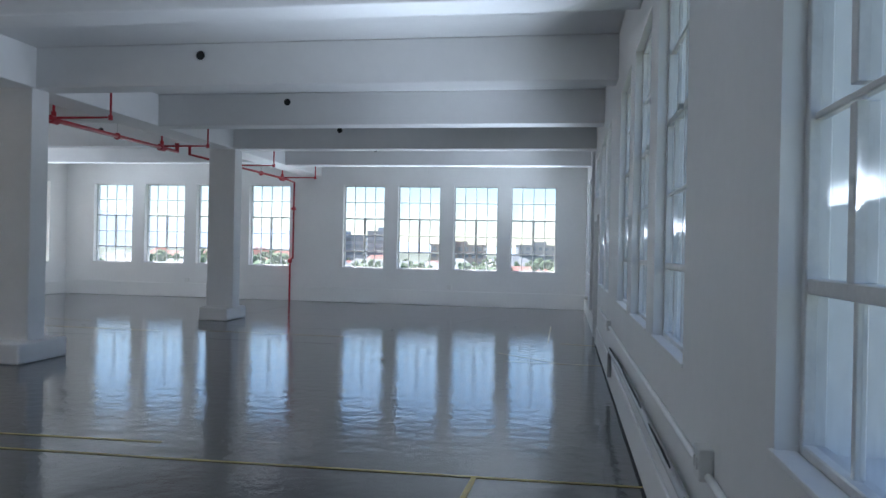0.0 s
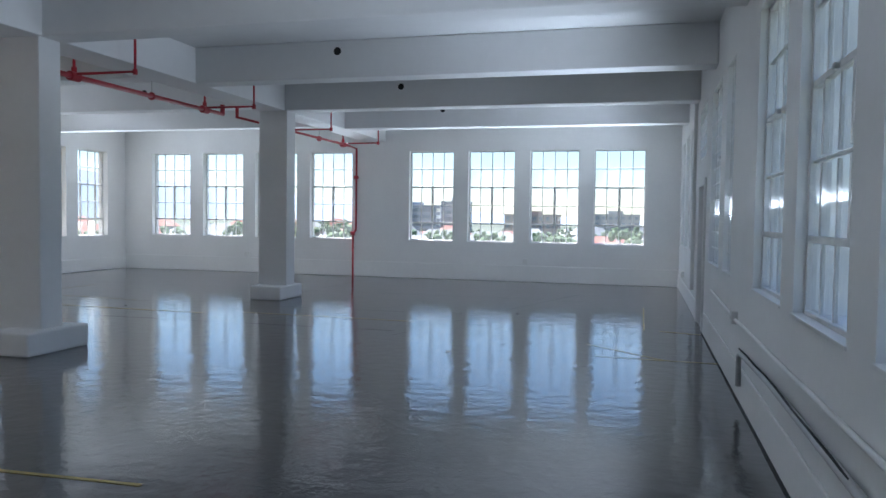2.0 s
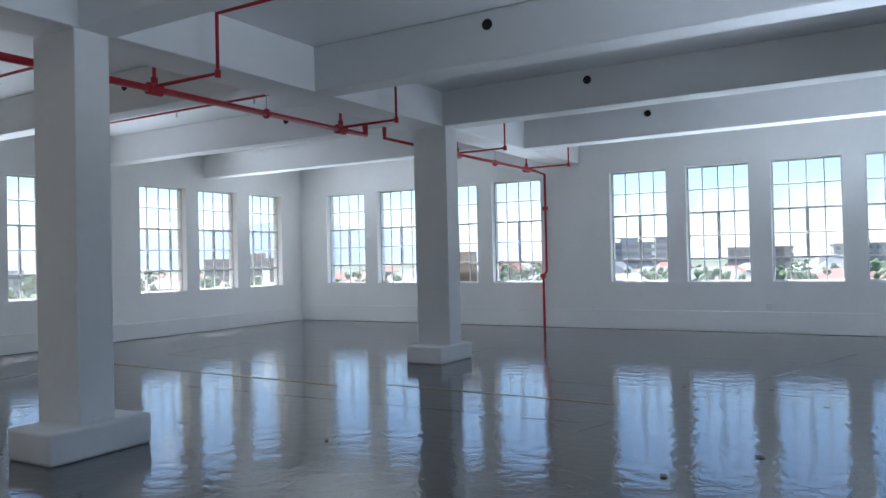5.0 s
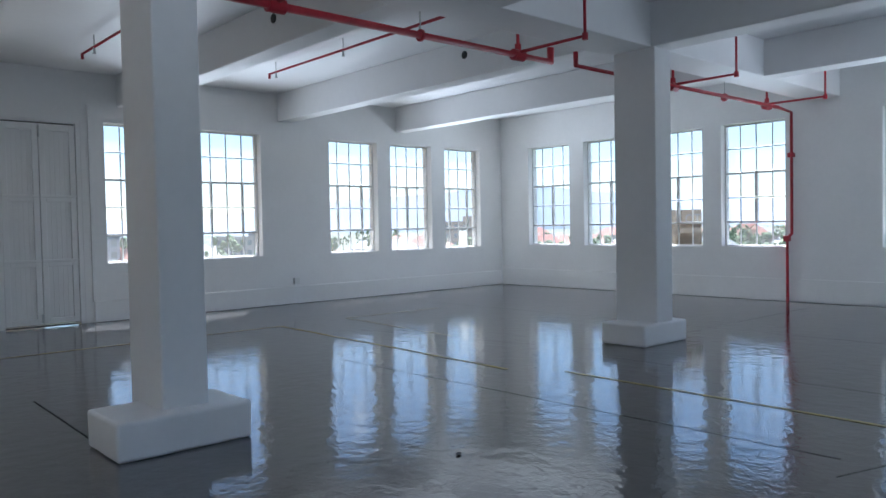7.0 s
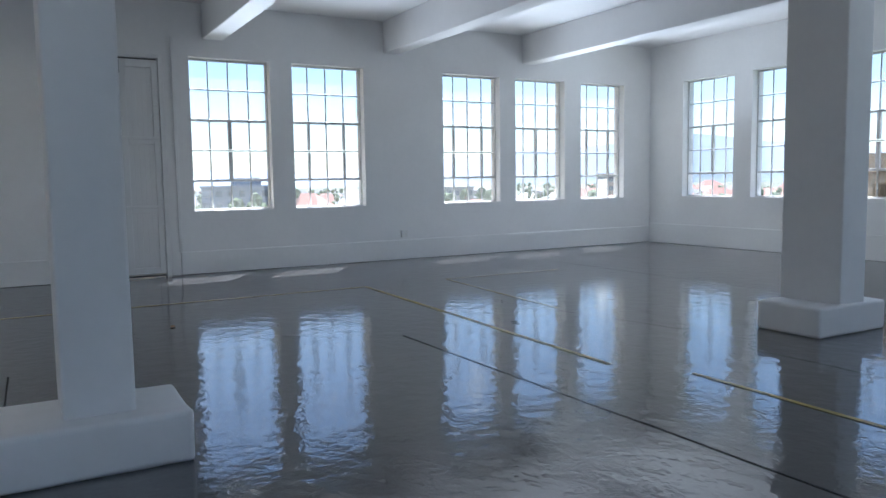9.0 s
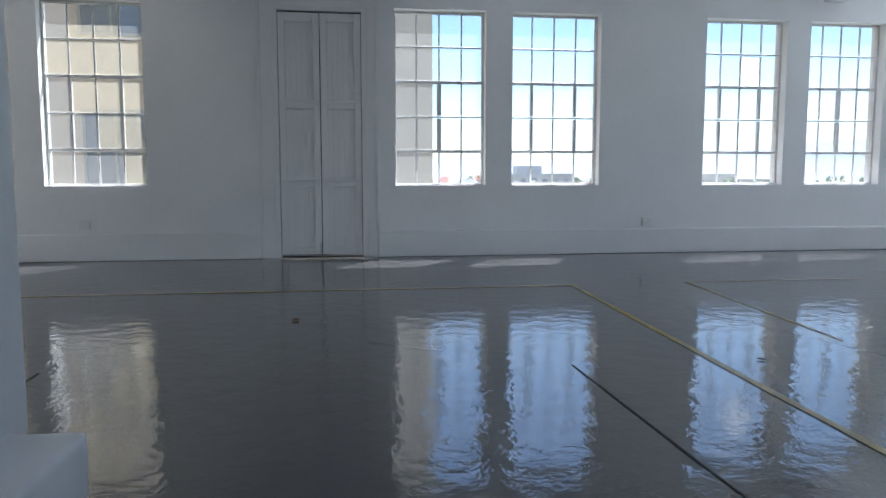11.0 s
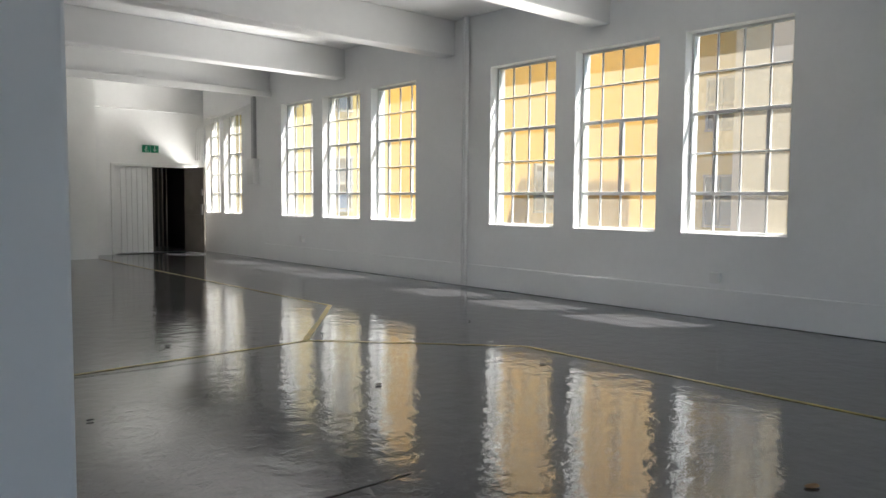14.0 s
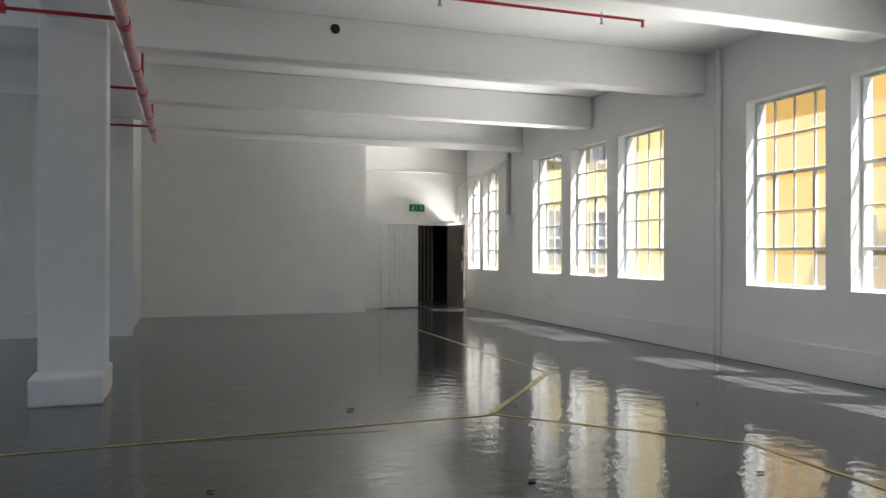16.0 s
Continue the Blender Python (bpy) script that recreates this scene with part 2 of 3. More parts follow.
# south end: projecting painted brick wall, return and the closed-off room
sb = boxes("wall_south_brick", [((-11.69, YS, 0), (-7.0, -3.46, ZC))], M_BRICKW)
tagged(sb, "white painted brick wall standing proud of the door recess", "wall", kind="structure")
sp_ = boxes("wall_south_room", [((-7.0, YS, 0), (XE, -0.06, ZC))], M_WALL, 0.006)
tagged(sp_, "white plastered wall of a closed room", "wall", kind="structure")


def column(shaft, plinth, label):
    """shaft and plinth: (x0, x1, y0, y1) on the floor."""
    cx, cy = (plinth[0] + plinth[1]) / 2, (plinth[2] + plinth[3]) / 2
    e = empty("column", (cx, cy, 0))
    boxes("shaft", [((shaft[0] - cx, shaft[2] - cy, 0.2), (shaft[1] - cx, shaft[3] - cy, ZB + 0.005))], M_COL, 0.014, e)
    bm = bmesh.new()
    add_box(bm, (plinth[0] - cx, plinth[2] - cy, 0), (plinth[1] - cx, plinth[3] - cy, 0.255))
    bmesh.ops.bevel(bm, geom=bm.edges[:], offset=0.03, segments=3, affect="EDGES", profile=0.6)
    bmesh.ops.subdivide_edges(bm, edges=[d for d in bm.edges if d.calc_length() > 0.2], cuts=7, use_grid_fill=True)
    for v in bm.verts:
        k = 0.014 * noise.noise((v.co.x * 5 + cx, v.co.y * 5 + cy, v.co.z * 6))
        v.co.x += k
        v.co.y += 0.012 * noise.noise((v.co.y * 5 + cy, v.co.z * 5, v.co.x * 4))
        if v.co.z > 0.05:
            v.co.z += 0.6 * k
    ob = new("plinth", mesh_of("plinth", bm, M_COL, True))
    ob.parent = e
    return tagged(e, label, "column", group="columns under the girder")


CB = "square white painted concrete column on a chipped plinth"
column((-7.19, -6.62, 16.53, 16.87), (-7.2, -6.59, 16.23, 17.13), CB)
column((-7.27, -6.69, 10.72, 11.04), (-7.12, -6.54, 10.37, 11.28), CB)
column((-7.17, -6.6, 5.1, 5.42), (-7.18, -6.58, 4.85, 5.76), CB)
tagged(boxes("pilaster", [((-7.07, -0.06, 0), (-6.7, 0.06, ZB))], M_COL, 0.01), "white painted pilaster against the end wall", "pilaster", kind="structure")


# ---- windows ----
def bar(items, u0, u1, z0, z1, d=0.018):
    items.append(((u0, -d, z0), (u1, d, z1)))


def window(name, width, height, style, at, turn, label, barred=False, shift=0, film=False):
    """A steel window of four by five panes: x along the wall, y outwards, z up from the sill."""
    e = empty(name, at, turn)
    pw, ph = width / 4, height / 5
    frame_items = []
    bar(frame_items, 0, 0.03, 0, height, 0.03)
    bar(frame_items, width - 0.03, width, 0, height, 0.03)
    bar(frame_items, 0.03, width - 0.03, 0, 0.03, 0.03)
    bar(frame_items, 0.03, width - 0.03, height - 0.03, height, 0.03)
    boxes("frame", frame_items, M_STEEL, 0.004, e, 1)
    bars = []
    for k in (1, 2, 3, 4):
        heavy = 0.02 if k in (1, 3) else 0.010
        bar(bars, 0.03, width - 0.03, ph * k - heavy, ph * k + heavy, 0.024 if heavy > 0.015 else 0.014)
    for k in (1, 2, 3):
        for r in range(5):
            w = 0.010
            if 0 < r < 3 and ((style == "H" and k == 2) or (style == "P" and k != 2)):
                w = 0.028 if style == "H" else 0.020
            bar(bars, pw * k - w, pw * k + w, ph * r + 0.02, ph * (r + 1) - 0.02, 0.026 if w > 0.015 else 0.013)
    boxes("glazing_bar", bars, M_STEEL, 0.003, e, 1)
    stay = []
    for k in ((1, 3) if style == "H" else (2,)):
        stay.append(((pw * k - 0.03, -0.05, ph * 3 - 0.02), (pw * k + 0.03, -0.02, ph * 3 + 0.015)))
    boxes("catch", stay, M_METAL, 0.004, e, 1)
    for r in range(5):
        for k in range(4):
            clean = random.random()
            ob = new("pane", PANES[(3 if film else 2) if clean < shift + 0.5 * film else (1 if r == 0 or clean < 0.08 else 0)])
            ob.parent = e
            ob.visible_shadow = False
            ob.matrix_basis = pose(pw * k + pw / 2, 0, ph * r + ph / 2) @ Matrix.Diagonal((pw - 0.02, 1, ph - 0.02, 1))
    if barred:
        bb = []
        n = 11
        for k in range(1, n):
            bb.append(((0.0, -0.055, height * k / n - 0.008), (width, -0.04, height * k / n + 0.008)))
        for k in range(1, 4):
            bb.append(((pw * k - 0.008, -0.06, 0), (pw * k + 0.008, -0.042, height)))
        boxes("burglar_bar", bb, M_STEEL, 0.003, e, 1)
    return tagged(e, label, "window", group="steel windows", kind="structure")


def pane_mesh(material):
    bm = bmesh.new()
    add_box(bm, (-0.5, -0.0015, -0.5), (0.5, 0.0015, 0.5))
    return mesh_of("pane", bm, material)


PANES = [pane_mesh(M_GLASS), pane_mesh(M_DUSTY), pane_mesh(M_FROST), pane_mesh(M_RIBBED)]
DEPTH = 0.17
WL = "white steel window of twenty panes with opening casements"
H_N = HEAD - SILL
n_win = 0
for a, b in N_WIN:
    n_win += 1
    window("window_%d" % n_win, b - a, H_N, "H", (a, YN + DEPTH, SILL), 0, WL)
for a, b, style in W_WIN:
    n_win += 1
    frosted = 0.55 if a < -1 else (0.12 if a < 10 else 0.02)
    window("window_%d" % n_win, b - a, H_N + 0.01, style, (XW - DEPTH, a, SILL - 0.02), 90, WL, shift=frosted, film=a < 10)
for a, b in E_WIN:
    n_win += 1
    window("window_%d" % n_win, b - a, H_N - 0.06, "P", (XE + 0.09, b, SILL + 0.06), -90, WL, barred=11 < a < 14)

# added fill lamps in the openings, tilted up out of sight
for a, b in N_WIN:
    window_light((a + b) / 2, YN + 0.06, 1.6, 180, (b - a) * 0.85, 2.4, (0.86, 0.93, 1.0))
for a, b, k in W_WIN:
    window_light(XW - 0.06, (a + b) / 2, 1.6, -90, (b - a) * 0.85, 5.0 if a < 10 else 3.6, (1.0, 0.95, 0.86) if a < 10 else (0.9, 0.95, 1.0))
for a, b in E_WIN:
    window_light(XE + 0.035, (a + b) / 2, 1.6, 90, (b - a) * 0.85, 4.4, (0.84, 0.92, 1.0))

# sills
for a, b in N_WIN:
    tagged(boxes("window_sill", [((a, YN + 0.002, SILL - 0.012), (b, YN + DEPTH - 0.032, SILL + 0.006))], M_TRIM, 0.004), "white painted window sill", "sill", kind="structure")
for a, b, k in W_WIN:
    tagged(boxes("window_sill", [((XW - DEPTH + 0.032, a, SILL - 0.032), (XW - 0.002, b, SILL - 0.014))], M_TRIM, 0.004), "white painted window sill", "sill", kind="structure")
for a, b in E_WIN:
    tagged(boxes("window_sill", [((XE - 0.012, a - 0.02, SILL + 0.045), (XE + 0.09 - 0.032, b + 0.02, SILL + 0.066))], M_TRIM, 0.005), "white painted window sill", "sill", kind="structure")


# ---- baseboards ----
def plinth_strip(lo, hi):
    return tagged(boxes("baseboard", [(lo, hi)], M_WALL, 0.012), "low white plaster plinth along the wall", "baseboard", kind="structure")


PH = 0.36
plinth_strip((XW + 0.04, YN - 0.04, 0), (XE - 0.03, YN, PH + 0.04))
plinth_strip((XW, 12.66, 0), (XW + 0.04, YN, PH - 0.02))
plinth_strip((XW, -1.3, 0), (XW + 0.04, 11.16, PH - 0.02))
plinth_strip((XE - 0.02, -1.0, 0), (XE, 14.75, 0.30))
plinth_strip((XE - 0.02, 16.05, 0), (XE, YN, 0.30))
plinth_strip((-6.69, -0.06, 0), (XE, -0.02, PH + 0.04))

# raised strips beside the loading door
for y in (11.14, 12.64):
    tagged(boxes("trim", [((XW, y, PH - 0.02), (XW + 0.03, y + 0.045, ZB))], M_TRIM, 0.005), "thin raised plaster strip beside the loading door", "trim", kind="structure")


# ---- doors ----
def loading_door():
    e = empty("door_1", (XW - 0.06, W_DOOR[0], 0), 90)
    w, h = W_DOOR[1] - W_DOOR[0], W_DOOR[3]
    boxes("door_frame", [((0, -0.055, 0), (0.07, 0.1, h)), ((w - 0.07, -0.055, 0), (w, 0.1, h)), ((0.07, -0.055, h - 0.05), (w - 0.07, 0.1, h))], M_WOOD, 0.006, e)
    lw = (w - 0.14) / 2 - 0.011
    for s in (0, 1):
        x0 = 0.076 + s * (lw + 0.01)
        zt = h - 0.07
        st = 0.085
        items = [((x0, -0.03, 0.04), (x0 + st, 0.02, zt)), ((x0 + lw - st, -0.03, 0.04), (x0 + lw, 0.02, zt))]
        for za, zb in ((0.04, 0.13), (0.93, 1.03), (1.93, 2.03), (zt - 0.11, zt)):
            items.append(((x0 + st, -0.03, za), (x0 + lw - st, 0.02, zb)))
        leaf = boxes("door_leaf", items, M_WOOD, 0.006, e)
        for za, zb in ((0.13, 0.93), (1.03, 1.93), (2.03, zt - 0.11)):
            n = 5
            pw = (lw - 2 * st) / n
            for k in range(n):
                boxes("plank", [((x0 + st + k * pw + 0.0004, 0.004, za), (x0 + st + (k + 1) * pw - 0.0004, 0.019, zb))], M_WOOD, 0.0015, leaf, 1)
        boxes("ledge", [((x0, -0.045, 1.0), (x0 + lw, -0.03, 1.04)), ((x0, -0.045, 2.0), (x0 + lw, -0.03, 2.04))], M_WOOD, 0.004, leaf, 1)
    boxes("backing_board", [((0.07, 0.02, 0.03), (w - 0.07, 0.045, h - 0.05))], M_DARK, 0, e)
    boxes("bolt", [((w / 2 - 0.012, -0.06, h - 0.28), (w / 2 + 0.012, -0.03, h - 0.1)), ((w / 2 - 0.03, -0.06, 0.06), (w / 2 - 0.005, -0.03, 0.2))], M_METAL, 0.004, e)
    return tagged(e, "tall white panelled wooden double loading door, closed", "door", kind="structure")


def narrow_door():
    e = empty("door_2", (XE, E_DOOR[1], 0), -90)
    w, h = E_DOOR[1] - E_DOOR[0], E_DOOR[3]
    boxes("door_frame", [((-0.04, -0.03, 0), (0.06, 0.14, h)), ((w - 0.06, -0.03, 0), (w + 0.04, 0.14, h)), ((-0.04, -0.03, h - 0.06), (w + 0.04, 0.14, h + 0.04))], M_TRIM, 0.008, e)
    leaf = boxes("door_leaf", [((0.06, 0.12, 0.01), (w - 0.06, 0.165, h - 0.06))], M_WOOD, 0.004, e)
    tube("handle", [(w - 0.16, 0.12, 1.02), (w - 0.16, 0.06, 1.02), (w - 0.30, 0.06, 0.98)], 0.012, M_METAL, leaf)
    boxes("lock_plate", [((w - 0.2, 0.105, 0.92), (w - 0.12, 0.12, 1.12))], M_METAL, 0.004, leaf)
    return tagged(e, "narrow white door in a grey metal frame, closed", "door", kind="structure")


def fanlight():
    a, b, z0, z1 = E_FAN
    e = empty("window_99", (XE, b, z0), -90)
    w, h = b - a, z1 - z0
    boxes("frame", [((0, 0.0, 0), (0.05, 0.08, h)), ((w - 0.05, 0.0, 0), (w, 0.08, h)), ((0.05, 0.0, 0), (w - 0.05, 0.08, 0.05)), ((0.05, 0.0, h - 0.05), (w - 0.05, 0.08, h))], M_STEEL, 0.005, e)
    boxes("burglar_bar", [((0.05, 0.02, h * k / 4 - 0.01), (w - 0.05, 0.04, h * k / 4 + 0.01)) for k in (1, 2, 3)] + [((w / 2 - 0.01, 0.018, 0.05), (w / 2 + 0.01, 0.038, h - 0.05))], M_STEEL, 0.003, e)
    p = new("pane", PANES[1])
    p.parent, p.visible_shadow = e, False
    p.matrix_basis = pose(w / 2, 0.06, h / 2) @ Matrix.Diagonal((w - 0.1, 1, h - 0.1, 1))
    return tagged(e, "small barred white window above the narrow door", "window", kind="structure")


def exit_door():
    e = empty("door_3", (-12.34, YS, 0), 180)
    w, h = 1.76, 2.02
    boxes("door_frame", [((-0.07, -0.03, 0), (0.02, 0.1, h + 0.05)), ((w - 0.02, -0.03, 0), (w + 0.07, 0.1, h + 0.05)), ((0.02, -0.03, h - 0.02), (w - 0.02, 0.1, h + 0.05))], M_WOOD, 0.008, e)
    leaf = boxes("door_leaf", [((0.02, 0.03, 0.02), (0.87, 0.06, h - 0.02))], M_WOOD, 0.003, e)
    for k in range(7):
        x0 = 0.022 + k * 0.121
        boxes("plank", [((x0 + 0.003, 0.005, 0.02), (x0 + 0.118, 0.03, h - 0.022))], M_WOOD, 0.006, leaf, 1)
    ol = boxes("open_leaf", [((-0.86, -0.02, 0.02), (0.0, 0.02, h - 0.02))], M_GREY, 0.004, e)
    ol.matrix_basis = pose(w - 0.14, -0.04, 0, 0, 0, 97)
    tagged(ol, "dark brown door leaf standing open")
    boxes("panel_moulding", [((-0.76, 0.02, 0.15), (-0.1, 0.028, 0.9)), ((-0.76, 0.02, 1.05), (-0.1, 0.028, 1.9))], M_GREY, 0.003, ol)
    boxes("lock", [((-0.84, 0.02, 0.9), (-0.78, 0.05, 1.15)), ((-0.84, 0.02, 1.35), (-0.79, 0.045, 1.5))], M_METAL, 0.005, ol)
    return tagged(e, "white boarded double door with one dark leaf open", "door", kind="structure")


loading_door()
narrow_door()
fanlight()
exit_door()
# lobby shell; its shade comes from the near-black colour
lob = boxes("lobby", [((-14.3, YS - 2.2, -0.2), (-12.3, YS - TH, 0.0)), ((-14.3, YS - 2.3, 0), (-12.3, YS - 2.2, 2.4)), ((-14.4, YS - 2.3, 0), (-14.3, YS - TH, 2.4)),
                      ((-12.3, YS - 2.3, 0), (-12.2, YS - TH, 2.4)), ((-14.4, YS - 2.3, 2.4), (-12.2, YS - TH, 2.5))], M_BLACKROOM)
tagged(lob, "lobby behind the open door, its darkness put into the colour", "lobby", kind="structure")
tagged(boxes("gate", [((-13.75 + 0.1 * k, YS - 0.55, 0.0), (-13.72 + 0.1 * k, YS - 0.52, 2.0)) for k in range(4)], M_GREY, 0.003), "dark folded metal security gate in the doorway", "gate")


# ---- floor markings and joints ----
def strip(name, a, b, w, material, z, label, cat):
    a, b = Vector((*a, 0)), Vector((*b, 0))
    d = (b - a)
    n = Vector((-d.y, d.x, 0)).normalized() * w / 2
    bm = bmesh.new()
    steps = max(2, int(d.length / 0.15))
    rows = []
    for k in range(steps + 1):
        p = a + d * k / steps
        j = 1 + 0.25 * noise.noise((p.x * 3, p.y * 3, 1.7))
        o = n.normalized() * 0.006 * noise.noise((p.x * 1.5, p.y * 1.5, 9.1))
        rows.append((bm.verts.new(p + n * j + o + Vector((0, 0, z))), bm.verts.new(p - n * j + o + Vector((0, 0, z)))))
    for q, r in zip(rows, rows[1:]):
        bm.faces.new((q[0], q[1], r[1], r[0]))
    bmesh.ops.recalc_face_normals(bm, faces=bm.faces[:])
    if bm.faces[0].normal.z < 0:
        bmesh.ops.reverse_faces(bm, faces=bm.faces[:])
    return tagged(new(name, mesh_of(name, bm, material)), label, cat, kind="structure")


for a, b, w in [((-11.65, 8.71), (-11.65, 14.42), 0.05), ((-11.65, 14.42), (-6.9, 14.25), 0.06), ((-6.4, 14.55), (-3.5, 14.5), 0.05), ((-11.7, 15.63), (-11.66, 17.55), 0.03),
                ((-11.7, 15.63), (-9.0, 15.42), 0.03), ((-3.0, 7.5), (-10.3, 7.25), 0.045), ((-10.3, 7.25), (-11.65, 8.71), 0.045), ((-10.3, 7.2), (-11.7, 5.45), 0.07),
                ((-11.7, 5.45), (-11.68, -3.4), 0.045), ((-4.6, 7.06), (0.58, 7.2), 0.045), ((-0.53, 7.15), (-0.6, 5.4), 0.05), ((0.58, 12.46), (-0.75, 12.5), 0.035),
                ((0.0, 12.5), (-0.9, 13.3), 0.035), ((0.55, 14.6), (0.0, 14.75), 0.05), ((-0.2, 14.75), (-0.2, 17.5), 0.03)]:
    strip("floor_line", a, b, w * 0.75, M_YELLOW, 0.004, "worn yellow painted line on the grey floor", "floor line")
for a, b, w in [((-8.65, 13.45), (-3.5, 13.55), 0.016), ((-8.9, 10.46), (-7.3, 10.44), 0.016), ((-6.7, 15.5), (-0.5, 15.6), 0.010), ((-12.5, 18.2), (-1.0, 18.3), 0.008),
                ((-7.0, 7.3), (-9.3, 7.52), 0.012), ((-3.4, 13.2), (-1.5, 19.5), 0.008), ((-6.9, 17.2), (-6.85, 21.5), 0.008), ((-10.4, 15.0), (-6.9, 15.8), 0.008), ((-9.4, 12.3), (-9.1, 12.75), 0.01)]:
    strip("floor_joint", a, b, w * 0.7, M_CRACK, 0.003, "thin dark joint in the painted concrete floor", "floor joint")

for a, b in [((XW + 0.05, -3.4), (XW + 0.05, 11.2)), ((XW + 0.05, 12.6), (XW + 0.05, YN - 0.07)), ((XW + 0.05, YN - 0.05), (XE - 0.05, YN - 0.05)), ((XE - 0.03, 0.1), (XE - 0.03, 14.7))]:
    strip("floor_joint", a, b, 0.022, M_CRACK, 0.003, "dark open joint between floor paint and wall", "floor joint")


# ---- sprinkler pipes ----
def sprinkler_main():
    e = empty("sprinkler_pipe", (0, 0, 0))
    px, pz = -7.36, 3.30
    tube("main_pipe", [(px, -1.0, pz), (px, 7.4, pz)], 0.055, M_PINK, e)
    tube("main_pipe", [(px, 7.4, pz), (px, 15.55, pz), (px, 15.55, pz + 0.16)], 0.042, M_RED, e)
    tube("main_pipe", [(px + 0.05, 15.95, pz + 0.16), (px + 0.05, 15.95, pz), (px + 0.05, 21.3, pz)], 0.03, M_RED, e)
    for y in (0.3, 3.2, 6.1, 9.05, 12.02, 15.0, 18.16, 21.0):
        tube("branch", [(px, y, pz + 0.03), (-6.45, y, pz + 0.03), (-6.45, y, ZC - 0.1), (-5.2, y, ZC - 0.1)], 0.02, M_RED, e)
        tube("branch", [(px, y, pz), (px, y, ZC - 0.16), (px - 0.3, y, ZC - 0.16)], 0.02, M_RED, e)
        for a, b, rad in (((px, y - 0.08, pz), (px, y + 0.08, pz), 0.062), ((px, y, pz + 0.05), (px, y, pz + 0.12), 0.035), ((-6.45, y, pz - 0.01), (-6.45, y, pz + 0.06), 0.03)):
            bm = bmesh.new()
            cyl_verts(bm, a, b, rad)
            ob = new("fitting", mesh_of("fitting", bm, M_RED))
            ob.parent = e
    for y in (1.5, 4.5, 7.5, 10.2, 13.6, 17.2, 19.6):
        tube("hanger", [(px, y, pz), (px, y, ZC - 0.02)], 0.006, M_METAL, e)
        bm = bmesh.new()
        cyl_verts(bm, (px, y - 0.012, pz), (px, y + 0.012, pz), 0.06)
        ob = new("clamp", mesh_of("clamp", bm, M_RED))
        ob.parent = e
    tube("riser", [(px + 0.05, 21.3, pz), (-7.42, 22.06, pz), (-7.42, 22.06, 1.2), (-7.5, 22.06, 1.12), (-7.5, 22.06, 0.0)], 0.026, M_RED, e)
    boxes("valve", [((-7.47, 22.0, 2.52), (-7.37, 22.1, 2.60)), ((-7.55, 22.0, 1.06), (-7.45, 22.1, 1.16))], M_RED, 0.01, e)
    return tagged(e, "red sprinkler main with branches hung beside the girder", "pipe")


def ceiling_branch(y, x1):
    e = empty("sprinkler_branch", (0, y, 0))
    z = ZC - 0.16
    tube("pipe", [(-7.6, 0, z), (x1, 0, z), (x1, 0, z - 0.07)], 0.02, M_RED, e)
    for x in (-8.6, -10.2, -12.0):
        tube("hanger", [(x, 0, z), (x, 0, ZC - 0.005)], 0.007, M_METAL, e)
        bm = bmesh.new()
        cyl_verts(bm, (x, 0, z - 0.08), (x, 0, z), 0.014)
        cyl_verts(bm, (x, 0, z - 0.09), (x, 0, z - 0.08), 0.024)
        ob = new("sprinkler_head", mesh_of("sprinkler_head", bm, M_METAL))
        ob.parent = e
    return tagged(e, "thin red sprinkler pipe under the ceiling", "pipe", group="sprinkler branches")


sprinkler_main()
for y, x1 in ((6.1, -12.5), (9.05, -12.5), (12.02, -12.5), (14.65, -12.2)):
    ceiling_branch(y, x1)


def beam_hole(x, y, z, north):
    bm = bmesh.new()
    s = 1 if north else -1
    cyl_verts(bm, (x, y, z), (x, y + 0.008 * s, z), 0.055, 20)
    return tagged(new("beam_hole", mesh_of("beam_hole", bm, M_DARK)), "round dark service hole in the beam", "hole", group="beam holes")


for y in E_BEAM[0:5]:
    beam_hole(-4.42, y - 0.36, 3.85, False)
for y in (13.4, 16.35):
    beam_hole(-9.3, y - 0.3, 3.80, False)
for y in (4.65, 7.5):
    beam_hole(-9.45, y, 3.86, True)


# ---- wall fittings ----
def socket(at, turn, label):
    e = empty("socket_box", at, turn)
    boxes("box", [((-0.06, -0.055, -0.06), (0.06, 0, 0.06))], M_PLASTIC, 0.008, e)
    boxes("switch", [((-0.035, -0.062, -0.02), (-0.01, -0.053, 0.025)), ((0.01, -0.062, -0.02), (0.035, -0.053, 0.025))], M_PLASTIC, 0.003, e)
    return tagged(e, label, "socket", group="wall sockets")


SB = "white plastic socket box fixed on the wall"
for y, z in ((5.07, 0.76), (11.16, 0.68), (19.97, 0.46)):
    socket((XE, y, z), -90, SB)
for y, z in ((16.37, 0.44), (9.0, 0.46), (0.2, 0.5)):
    socket((XW, y, z), 90, SB)
socket((-10.6, YN, 0.5), 0, SB)
socket((-3.0, YN, 0.5), 0, SB)
tagged(tube("conduit", [(XE - 0.02, 13.6, 0.70), (XE - 0.02, 11.1, 0.66), (XE - 0.02, 8.5, 0.68), (XE - 0.02, 5.1, 0.72), (XE - 0.02, 0.0, 0.72)], 0.016, M_TRIM), "white surface conduit along the wall", "conduit")
tagged(tube("conduit", [(XE - 0.045, 10.6, 0.16), (XE - 0.045, 10.6, 0.42), (XE - 0.045, 10.45, 0.46), (XE - 0.045, 9.05, 0.51), (XE - 0.045, 7.4, 0.52), (XE - 0.045, 0.0, 0.52)], 0.022, M_CONDUIT), "grey metal conduit running low along the wall", "conduit")
